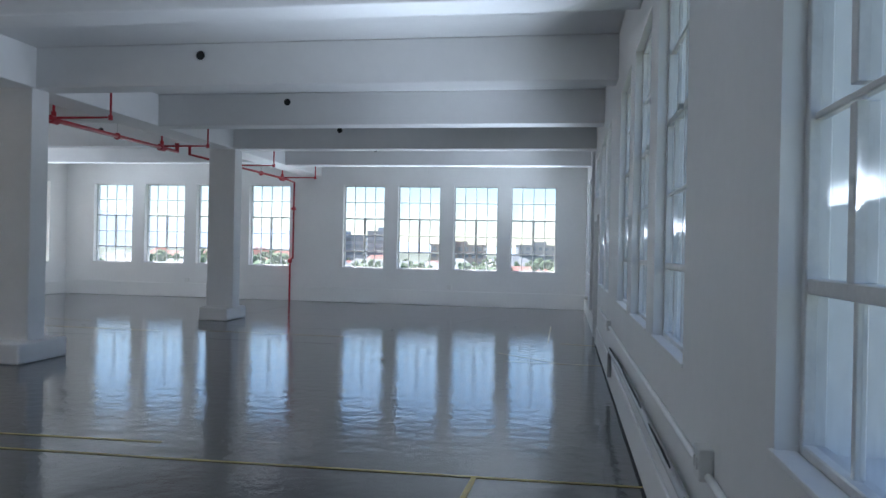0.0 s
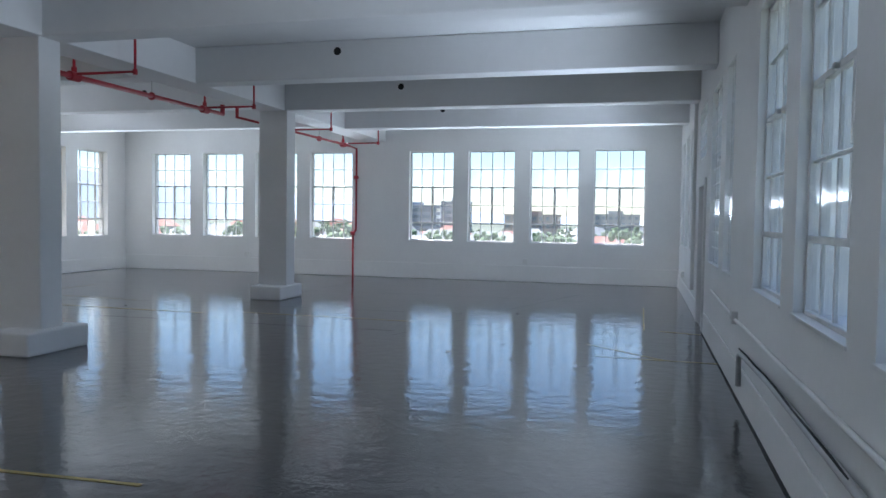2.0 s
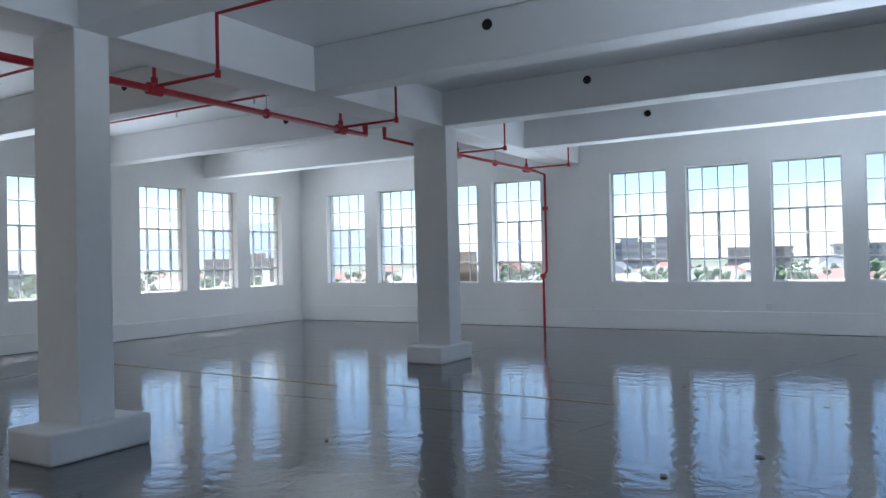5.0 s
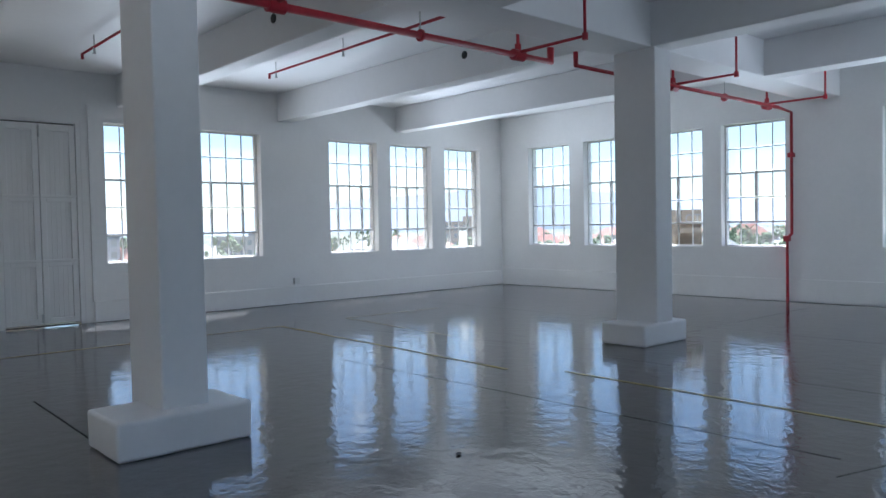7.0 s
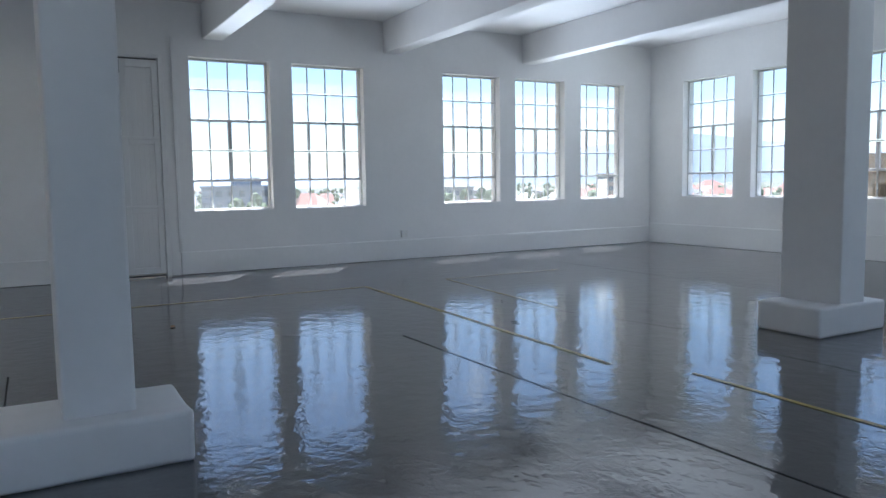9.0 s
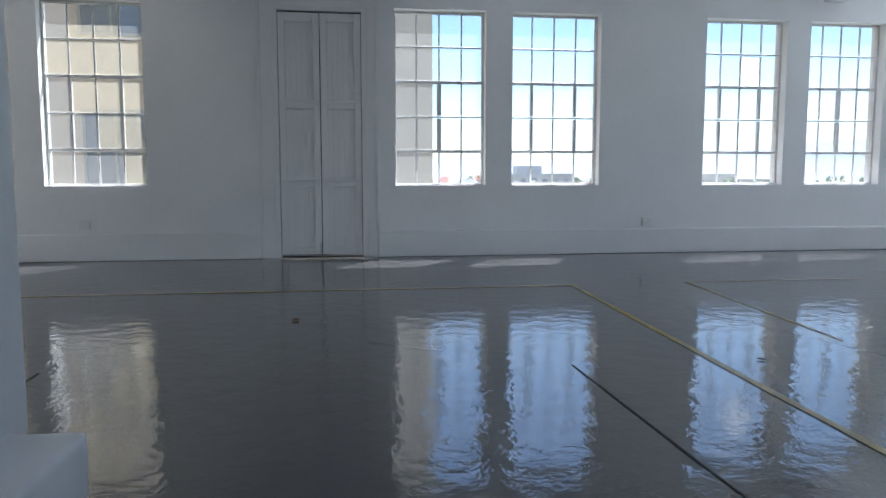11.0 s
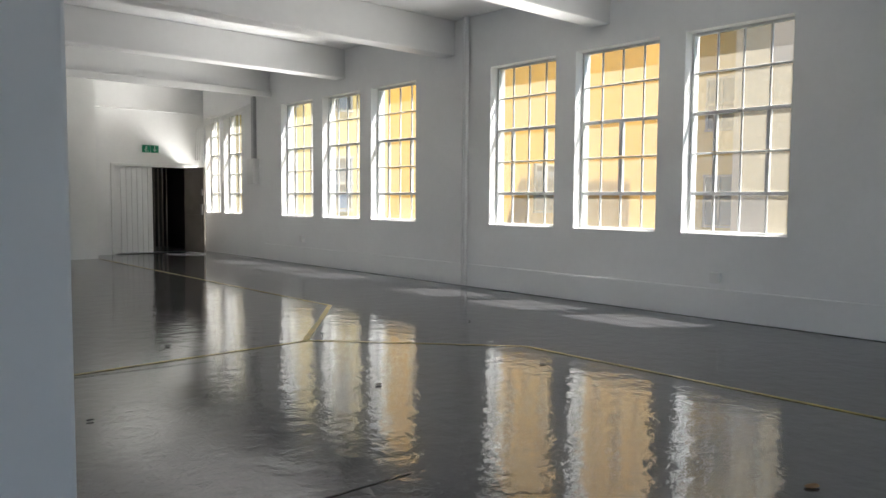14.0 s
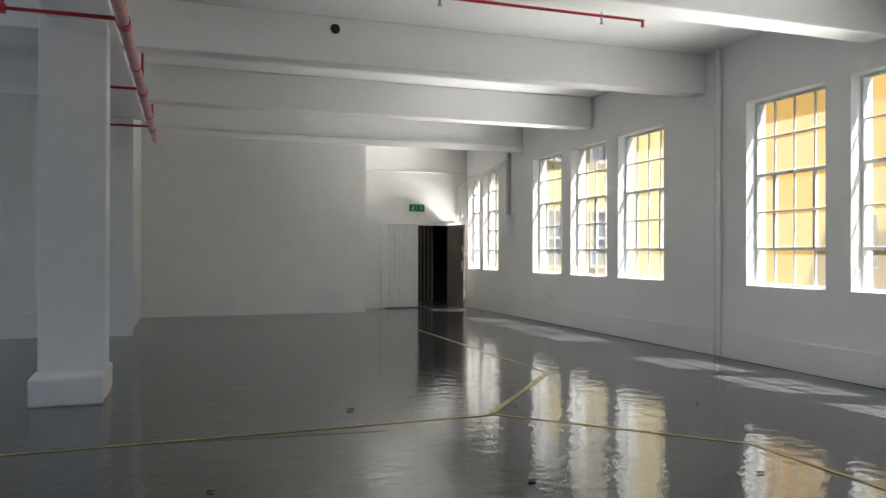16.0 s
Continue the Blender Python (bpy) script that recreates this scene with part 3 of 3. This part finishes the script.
# thin black tube put in for the shadow line above the conduit
tagged(tube("cable", [(XE - 0.05, 10.55 - 0.45 * k, 0.488 + 0.016 * min(k, 3) + 0.006 * math.sin(k * 2.1)) for k in range(23)], 0.007, M_DARK), "thin black tube for the shadow line above the grey conduit", "cable")
tagged(boxes("trunking", [((XE - 0.06, 17.02, 0.40), (XE, 17.12, ZC))], M_TRIM, 0.006), "white vertical cable trunking on the wall", "trunking")
tagged(tube("conduit", [(XW + 0.075, 4.99, 0.02), (XW + 0.075, 4.99, ZC)], 0.034, M_TRIM), "white vertical pipe on the wall", "conduit")
tagged(tube("conduit", [(XW + 0.06, 4.90, 0.02), (XW + 0.06, 4.90, ZC)], 0.018, M_TRIM), "thin white vertical pipe on the wall", "conduit")
tagged(boxes("trunking", [((XW, -1.8, 2.15), (XW + 0.08, -1.70, ZB))], M_CONDUIT, 0.006), "grey vertical cable trunking on the wall", "trunking")
db = empty("distribution_box", (XW, -1.75, 1.6))
boxes("body", [((0, -0.17, 0), (0.12, 0.17, 0.55))], M_PLASTIC, 0.012, db)
boxes("cover", [((0.12, -0.15, 0.03), (0.14, 0.15, 0.52))], M_PLASTIC, 0.006, db)
tagged(db, "white electrical box below the trunking", "electrical box")
for k in range(3):
    tagged(tube("cable", [(XW + 0.05, -1.8, 3.35 - 0.03 * k), (XW + 0.06, -2.8, 3.22 - 0.04 * k), (XW + 0.06, -4.15, 3.12 - 0.05 * k), (XW + 0.12 + 0.05 * k, -4.3, 2.95), (XW + 0.12 + 0.05 * k, -4.36, 2.2)], 0.014, M_TRIM), "white cable looped along the wall", "cable", group="wall cables")
tagged(tube("conduit", [(-11.75, YS + 0.02, 3.3), (XW + 0.1, YS + 0.02, 3.3)], 0.018, M_TRIM), "white conduit above the exit door", "conduit")
tagged(boxes("trunking", [((-11.79, YS, 2.0), (-11.69, YS + 0.06, 3.8))], M_TRIM, 0.006), "white vertical trunking beside the recess", "trunking")
tagged(boxes("beam_ledge", [((XW, -1.1, 3.40), (-7.2, -1.02, 3.52))], M_TRIM, 0.01), "white ledge along the end beam", "trim", kind="structure")


def exit_sign():
    e = empty("exit_sign", (-13.17, YS, 2.42), 180)
    boxes("board", [((-0.19, -0.012, -0.085), (-0.005, 0, 0.085)), ((0.005, -0.012, -0.085), (0.19, 0, 0.085))], M_GREEN, 0.002, e)
    boxes("symbol", [((0.085, -0.016, -0.02), (0.11, -0.012, 0.06)), ((-0.12, -0.016, -0.06), (-0.05, -0.012, -0.045)), ((-0.11, -0.016, 0.035), (-0.085, -0.012, 0.06)),
                     ((-0.115, -0.016, -0.01), (-0.075, -0.012, 0.03)), ((-0.14, -0.016, -0.04), (-0.105, -0.012, -0.015))], M_SIGNW, 0, e)
    bm = bmesh.new()
    v = [bm.verts.new(p) for p in ((0.05, -0.016, -0.015), (0.145, -0.016, -0.015), (0.0975, -0.016, -0.065))]
    bm.faces.new(v)
    bmesh.ops.solidify(bm, geom=bm.faces[:], thickness=0.004)
    ob = new("arrow", mesh_of("arrow", bm, M_SIGNW))
    ob.parent = e
    return tagged(e, "green emergency exit sign with running figure and arrow", "sign")


exit_sign()


def leaf_litter(x, y, s, turn):
    bm = bmesh.new()
    bmesh.ops.create_circle(bm, cap_ends=True, segments=7, radius=s)
    for v in bm.verts:
        v.co.x *= 1.6
        v.co.z = 0.006 + 0.3 * s * abs(noise.noise((v.co.x * 40 + x, v.co.y * 40 + y, 0)))
    bmesh.ops.solidify(bm, geom=bm.faces[:], thickness=0.002)
    ob = new("dry_leaf", mesh_of("dry_leaf", bm, M_LEAFDRY if s > 0.025 else M_CRACK))
    ob.matrix_basis = pose(x, y, 0.003, 0, 0, turn)
    return tagged(ob, "small dry leaf lying on the floor", "leaf", group="dry leaves")


rng = random.Random(5)
for x, y in ((-2.7, 14.6), (-2.2, 16.0), (-1.6, 15.2), (-1.2, 14.0), (-2.4, 12.2), (-1.9, 13.0), (-3.1, 15.8), (-0.9, 17.2), (-11.0, 5.6), (-10.6, 7.0), (-9.8, 9.0), (-9.2, 6.7),
             (-8.6, 14.6), (-9.7, 15.2), (-12.2, 7.4), (-10.2, 11.8), (-8.0, 8.6), (-5.2, 12.0), (-4.1, 17.0), (-11.2, 9.3)):
    leaf_litter(x, y, rng.uniform(0.010, 0.026), rng.uniform(0, 180))


# ---- outside: the town below and the yellow neighbour ----
ZG = -13.0
M_GROUND = mat("town_ground", (0.11, 0.11, 0.09), 0.9, spread=0.3, scale=0.03, fine=0.5, second=(0.05, 0.075, 0.04), bump=0.1)
M_OCHRE = mat("ochre_render", (0.50, 0.29, 0.05), 0.8, spread=0.06, scale=0.3, fine=3)
M_PALEY = mat("pale_yellow_render", (0.52, 0.41, 0.17), 0.8, spread=0.06, scale=0.3, fine=3)
M_BEIGE = mat("beige_render", (0.60, 0.50, 0.40), 0.8, spread=0.06, scale=0.3, fine=3)
M_DKGLASS = mat("far_window_glass", (0.16, 0.19, 0.23), 0.2, spread=0.2, scale=0.4)
M_FARWHITE = mat("far_white_render", (0.34, 0.34, 0.33), 0.8, spread=0.1, scale=0.2)
# distance haze put into the grey, brick, red roof and foliage colours: paler, bluer
M_FARGREY = mat("hazed_grey_concrete", (0.27, 0.31, 0.37), 0.8, spread=0.15, scale=0.2)
M_FARBRICK = mat("hazed_brown_brick", (0.30, 0.24, 0.21), 0.85, spread=0.15, scale=0.2)
M_ROOFRED = mat("hazed_red_roof", (0.42, 0.18, 0.14), 0.8, spread=0.2, scale=0.5)
M_ROOFGREY = mat("grey_sheet_roof", (0.24, 0.25, 0.27), 0.6, spread=0.15, scale=0.5)
M_FOLIAGE = mat("hazed_foliage", (0.12, 0.17, 0.08), 0.9, spread=0.4, scale=0.6, second=(0.06, 0.10, 0.05))
# hill colour holds the pale blue of distance haze
M_HILL = mat("hazy_hill", (0.33, 0.40, 0.50), 1.0, spread=0.06, scale=0.004)
M_BARK = mat("bark", (0.14, 0.10, 0.07), 0.9, spread=0.2)
M_BOARD = mat("brown_board", (0.25, 0.19, 0.13), 0.8, spread=0.15)

tagged(boxes("ground", [((-3000, -3000, ZG - 0.5), (3000, 3000, ZG))], M_GROUND), "distant town ground far below the windows", "ground", kind="structure")


def far_block(at, turn, size, wall, cols, rows, label, name="building", band=False):
    """A building with rows of recessed windows on its four sides, a roof slab and a parapet."""
    e = empty(name, at, turn)
    w, d, h = size
    boxes("wall", [((-w / 2, -d / 2, 0), (w / 2, d / 2, h))], wall, 0, e)
    boxes("roof", [((-w / 2 - 0.3, -d / 2 - 0.3, h), (w / 2 + 0.3, d / 2 + 0.3, h + 0.6)), ((-w / 6, -d / 6, h + 0.6), (w / 6, d / 6, h + 2.4))], wall, 0, e)
    wins, sills = [], []
    for r in range(rows):
        z = h * (r + 0.3) / rows
        hh = h / rows * 0.5
        for k in range(cols):
            x = -w / 2 + w * (k + 0.5) / cols
            ww = w / cols * (0.46 if band else 0.26)
            for s in (-1, 1):
                wins.append(((x - ww, s * d / 2 - 0.06, z), (x + ww, s * d / 2 + 0.06, z + hh)))
                sills.append(((x - ww - 0.1, s * d / 2 - 0.12, z - 0.15), (x + ww + 0.1, s * d / 2 + 0.12, z)))
        nk = max(1, int(cols * d / w))
        for k in range(nk):
            y = -d / 2 + d * (k + 0.5) / nk
            ww = d / nk * (0.46 if band else 0.26)
            for s in (-1, 1):
                wins.append(((s * w / 2 - 0.06, y - ww, z), (s * w / 2 + 0.06, y + ww, z + hh)))
    boxes("window", wins, M_DKGLASS, 0, e)
    boxes("window_sill", sills, M_FARWHITE, 0, e)
    return tagged(e, label, "building")


def house(at, turn, w, d, h, roof_mat, wall_mat, label):
    e = empty("house", at, turn)
    boxes("wall", [((-w / 2, -d / 2, 0), (w / 2, d / 2, h))], wall_mat, 0, e)
    boxes("window", [((x - 0.7, s * d / 2 - 0.05, h * 0.35), (x + 0.7, s * d / 2 + 0.05, h * 0.75)) for x in (-w / 4, w / 4) for s in (-1, 1)], M_DKGLASS, 0, e)
    bm = bmesh.new()
    o, rz = 0.5, w * 0.28
    v = [bm.verts.new(p) for p in ((-w / 2 - o, -d / 2 - o, h), (w / 2 + o, -d / 2 - o, h), (w / 2 + o, d / 2 + o, h), (-w / 2 - o, d / 2 + o, h), (-w * 0.2, 0, h + rz), (w * 0.2, 0, h + rz))]
    for f in ((0, 1, 5, 4), (1, 2, 5), (2, 3, 4, 5), (3, 0, 4), (3, 2, 1, 0)):
        bm.faces.new([v[k] for k in f])
    ob = new("roof", mesh_of("roof", bm, roof_mat))
    ob.parent = e
    return tagged(e, label, "house", group="houses of the town")


def blob_trees(name, spots, label):
    """Crowns of many small leaf clumps on tapered trunks, too far to tell apart."""
    tb = bmesh.new()
    bmesh.ops.create_icosphere(tb, subdivisions=1, radius=1)
    ball = [v.co.copy() for v in tb.verts]
    ball_faces = [[v.index for v in f.verts] for f in tb.faces]
    tb.free()
    verts, faces = [], []
    rg = random.Random(11)
    for x, y, s in spots:
        n = len(verts)
        for k in range(5):
            a = k * 1.2566
            verts += [(x + 0.3 * math.cos(a), y + 0.3 * math.sin(a), ZG), (x + 0.12 * math.cos(a), y + 0.12 * math.sin(a), ZG + s)]
            faces.append((n + 2 * k, n + (2 * k + 2) % 10, n + (2 * k + 3) % 10, n + 2 * k + 1))
        for k in range(26):
            a, d = rg.uniform(0, 6.28), s * 0.55 * math.sqrt(rg.random())
            m = Matrix.Translation((x + d * math.cos(a), y + d * math.sin(a), ZG + s * rg.uniform(0.5, 1.15))) @ Euler((rg.uniform(0, 3), rg.uniform(0, 3), 0)).to_matrix().to_4x4()
            q = s * rg.uniform(0.07, 0.16)
            n = len(verts)
            verts += [tuple(m @ Vector((c.x * q, c.y * q * 0.7, c.z * q * 0.6))) for c in ball]
            faces += [[n + p for p in f] for f in ball_faces]
    me = bpy.data.meshes.new(name)
    me.from_pydata(verts, [], faces)
    me.materials.append(M_FOLIAGE)
    return tagged(new(name, me), label, "trees", kind="stuff")



def palm(at, h):
    e = empty("palm_tree", at)
    bm = bmesh.new()
    bmesh.ops.create_cone(bm, cap_ends=True, segments=8, radius1=0.35, radius2=0.2, depth=h, matrix=Matrix.Translation((0, 0, h / 2)))
    ob = new("trunk", mesh_of("trunk", bm, M_BARK))
    ob.parent = e
    bm = bmesh.new()
    for k in range(22):
        a = k * 2.4
        tilt = 0.9 - 1.5 * (k / 22)
        prev = None
        for i in range(6):
            r = i * 0.55
            z = h + r * tilt - 0.16 * r * r
            w = 0.32 * (1 - abs(i - 2) / 4)
            c = Vector((r * math.cos(a), r * math.sin(a), z))
            n = Vector((-math.sin(a), math.cos(a), 0)) * w
            q = (bm.verts.new(c + n), bm.verts.new(c - n))
            if prev:
                bm.faces.new((prev[0], prev[1], q[1], q[0]))
            prev = q
    ob = new("frond", mesh_of("frond", bm, M_FOLIAGE))
    ob.parent = e
    return tagged(e, "tall palm tree standing among the houses", "tree")


# neighbour across the yard
def facade(name, lo, hi, material, wins, label, north=False):
    """A block of the neighbouring building with framed windows on one face; wins: (along the face, z, width, height)."""
    e = empty(name, (0, 0, 0))
    boxes("wall", [(lo, hi)], material, 0, e)
    fx = hi[1] if north else hi[0]
    frames, glass = [], []

    def put(items, d0, u0, z0, d1, u1, z1):
        items.append(((u0, fx + d0, z0), (u1, fx + d1, z1)) if north else ((fx + d0, u0, z0), (fx + d1, u1, z1)))

    for y, z, w, h in wins:
        put(glass, -0.1, y - w / 2, z, 0.012, y + w / 2, z + h)
        for a, b in ((y - w / 2 - 0.08, y - w / 2), (y + w / 2, y + w / 2 + 0.08), (y - 0.03, y + 0.03)):
            put(frames, -0.05, a, z, 0.06, b, z + h)
        for c in (z - 0.1, z + h, z + h * 0.5 - 0.03):
            put(frames, -0.05, y - w / 2 - 0.1, c, 0.075, y + w / 2 + 0.1, c + 0.08)
    boxes("window", glass, M_DKGLASS, 0, e)
    boxes("window_frame", frames, M_FARWHITE, 0, e)
    return tagged(e, label, "building", group="neighbouring building")


facade("building", (-40, 2.6, ZG), (-27, 15.0, 14), M_BEIGE, [(6.0, 0.6, 1.6, 2.2), (6.0, 5.0, 1.6, 2.2), (11.0, -3.5, 1.6, 2.2)], "beige rendered block of the neighbouring building")
facade("building", (-40, -2.2, ZG), (-33, 2.6, 14), M_PALEY, [(-1.0 + 2.2 * k, -3.2 + 3.6 * j, 1.1, 1.8) for k in range(2) for j in range(4)], "pale yellow neighbouring block with white framed windows")
facade("building", (-40, -14, ZG), (-21.2, -6.0, 14), M_OCHRE, [(-24.4, -2.2, 1.3, 1.7), (-29.0, 0.9, 1.3, 1.7), (-33.5, -2.2, 1.3, 1.7)], "ochre yellow neighbouring wing with few windows", True)
facade("building", (-21.2, -30, ZG), (-16.2, -5.9, 14), M_PALEY, [(-17.4 - 1.9 * k, -2.0 + 3.0 * j, 0.9, 1.5) for k in range(2) for j in range(4)], "pale yellow neighbouring wing with white framed windows", True)

# blocks of the town
far_block((-106, 352, ZG), 8, (22, 16, 19.5), M_FARGREY, 8, 6, "grey office block with dark window bands", band=True)
far_block((-84, 345, ZG), 5, (13, 12, 21.5), M_FARGREY, 5, 7, "grey office tower with dark window bands", band=True)
far_block((-60, 430, ZG), 0, (30, 16, 16.5), M_FARBRICK, 8, 4, "brown brick block of flats")
far_block((-14, 420, ZG), 10, (24, 14, 17), M_FARWHITE, 7, 5, "white block of flats")
far_block((-196, 200, ZG), 38, (30, 12, 15.5), M_FARBRICK, 9, 5, "low brown brick building with flat roof")
far_block((-178, 57, ZG), 0, (12, 18, 13.4), M_FARGREY, 5, 5, "dark grey building with yellow balconies")
far_block((-262, 150, ZG), 20, (34, 16, 11.5), M_FARWHITE, 9, 3, "long white warehouse in the town")
far_block((-300, 85, ZG), 0, (26, 22, 11), M_FARBRICK, 7, 3, "brown brick warehouse in the town")
far_block((90, 60, ZG), 0, (20, 60, 13.5), M_FARWHITE, 6, 4, "long white warehouse in the town")
far_block((22, 24, ZG), 0, (14, 46, 15.3), M_FARWHITE, 6, 5, "white building beside the hall")
tg = random.Random(21)
for k in range(190):
    ang = radians(tg.uniform(-30, 95))
    dist = 130 + 480 * tg.random() ** 1.2
    hx, hy = -7 - dist * math.sin(ang), 15 + dist * math.cos(ang)
    rm, wm = tg.choice([(M_ROOFRED, M_FARWHITE), (M_ROOFGREY, M_FARWHITE), (M_ROOFRED, M_FARBRICK), (M_ROOFGREY, M_FARBRICK), (M_ROOFGREY, M_FARWHITE)])
    house((hx, hy, ZG), tg.uniform(0, 90), tg.uniform(10, 20), tg.uniform(8, 12), tg.uniform(4.5, 7.5), rm, wm, "red roofed house in the town" if rm is M_ROOFRED else "grey roofed house in the town")
blob_trees("far_trees", [(-7 - d * math.sin(a), 15 + d * math.cos(a), tg.uniform(6, 11)) for a, d in [(radians(tg.uniform(-30, 95)), tg.uniform(110, 480)) for k in range(210)]], "green trees between the houses of the town")
blob_trees("far_trees", [(-70 + 5 * k + tg.uniform(-2, 2), 172 + tg.uniform(-8, 8), tg.uniform(9, 11.5)) for k in range(7)], "dense green trees below the windows")
palm((-80, 170, ZG), 12.5)


def hills():
    bm = bmesh.new()
    rows = []
    for k in range(121):
        a = radians(-60 + 200 * k / 120)
        x, y = -2200 * math.sin(a), 2200 * math.cos(a)
        swell = math.exp(-((math.degrees(a) - 42) / 22) ** 2) * 150 + math.exp(-((math.degrees(a) - 85) / 14) ** 2) * 60
        h = max(6, swell * (0.75 + 0.4 * noise.noise((k * 0.12, 0, 0))) + 14 + 16 * noise.noise((k * 0.3, 4, 0)))
        rows.append((bm.verts.new((x, y, ZG)), bm.verts.new((x * 1.06, y * 1.06, ZG + h)), bm.verts.new((x * 1.2, y * 1.2, ZG))))
    for p, q in zip(rows, rows[1:]):
        bm.faces.new((p[0], q[0], q[1], p[1]))
        bm.faces.new((p[1], q[1], q[2], p[2]))
    return tagged(new("backdrop", mesh_of("backdrop", bm, M_HILL)), "hazy blue hills on the horizon", "hills", kind="structure")


hills()

# board hung outside one of the north windows, its lettering seen from behind
nb = boxes("notice_board", [((-10.05, YN + TH + 0.02, 0.98), (-9.36, YN + TH + 0.05, 1.68))], M_BOARD, 0.004)
tagged(nb, "brown notice board hung outside the window", "board")
tc = bpy.data.curves.new("lettering", "FONT")
tc.body, tc.size, tc.extrude, tc.align_x = "TO L", 0.24, 0.002, "CENTER"
tc.materials.append(M_FARGREY)
tx = new("lettering", tc)
tx.parent = nb
tx.matrix_basis = pose(-9.63, YN + TH + 0.016, 1.42, 90, 0, 0) @ Matrix.Diagonal((-1, 1, 1, 1))
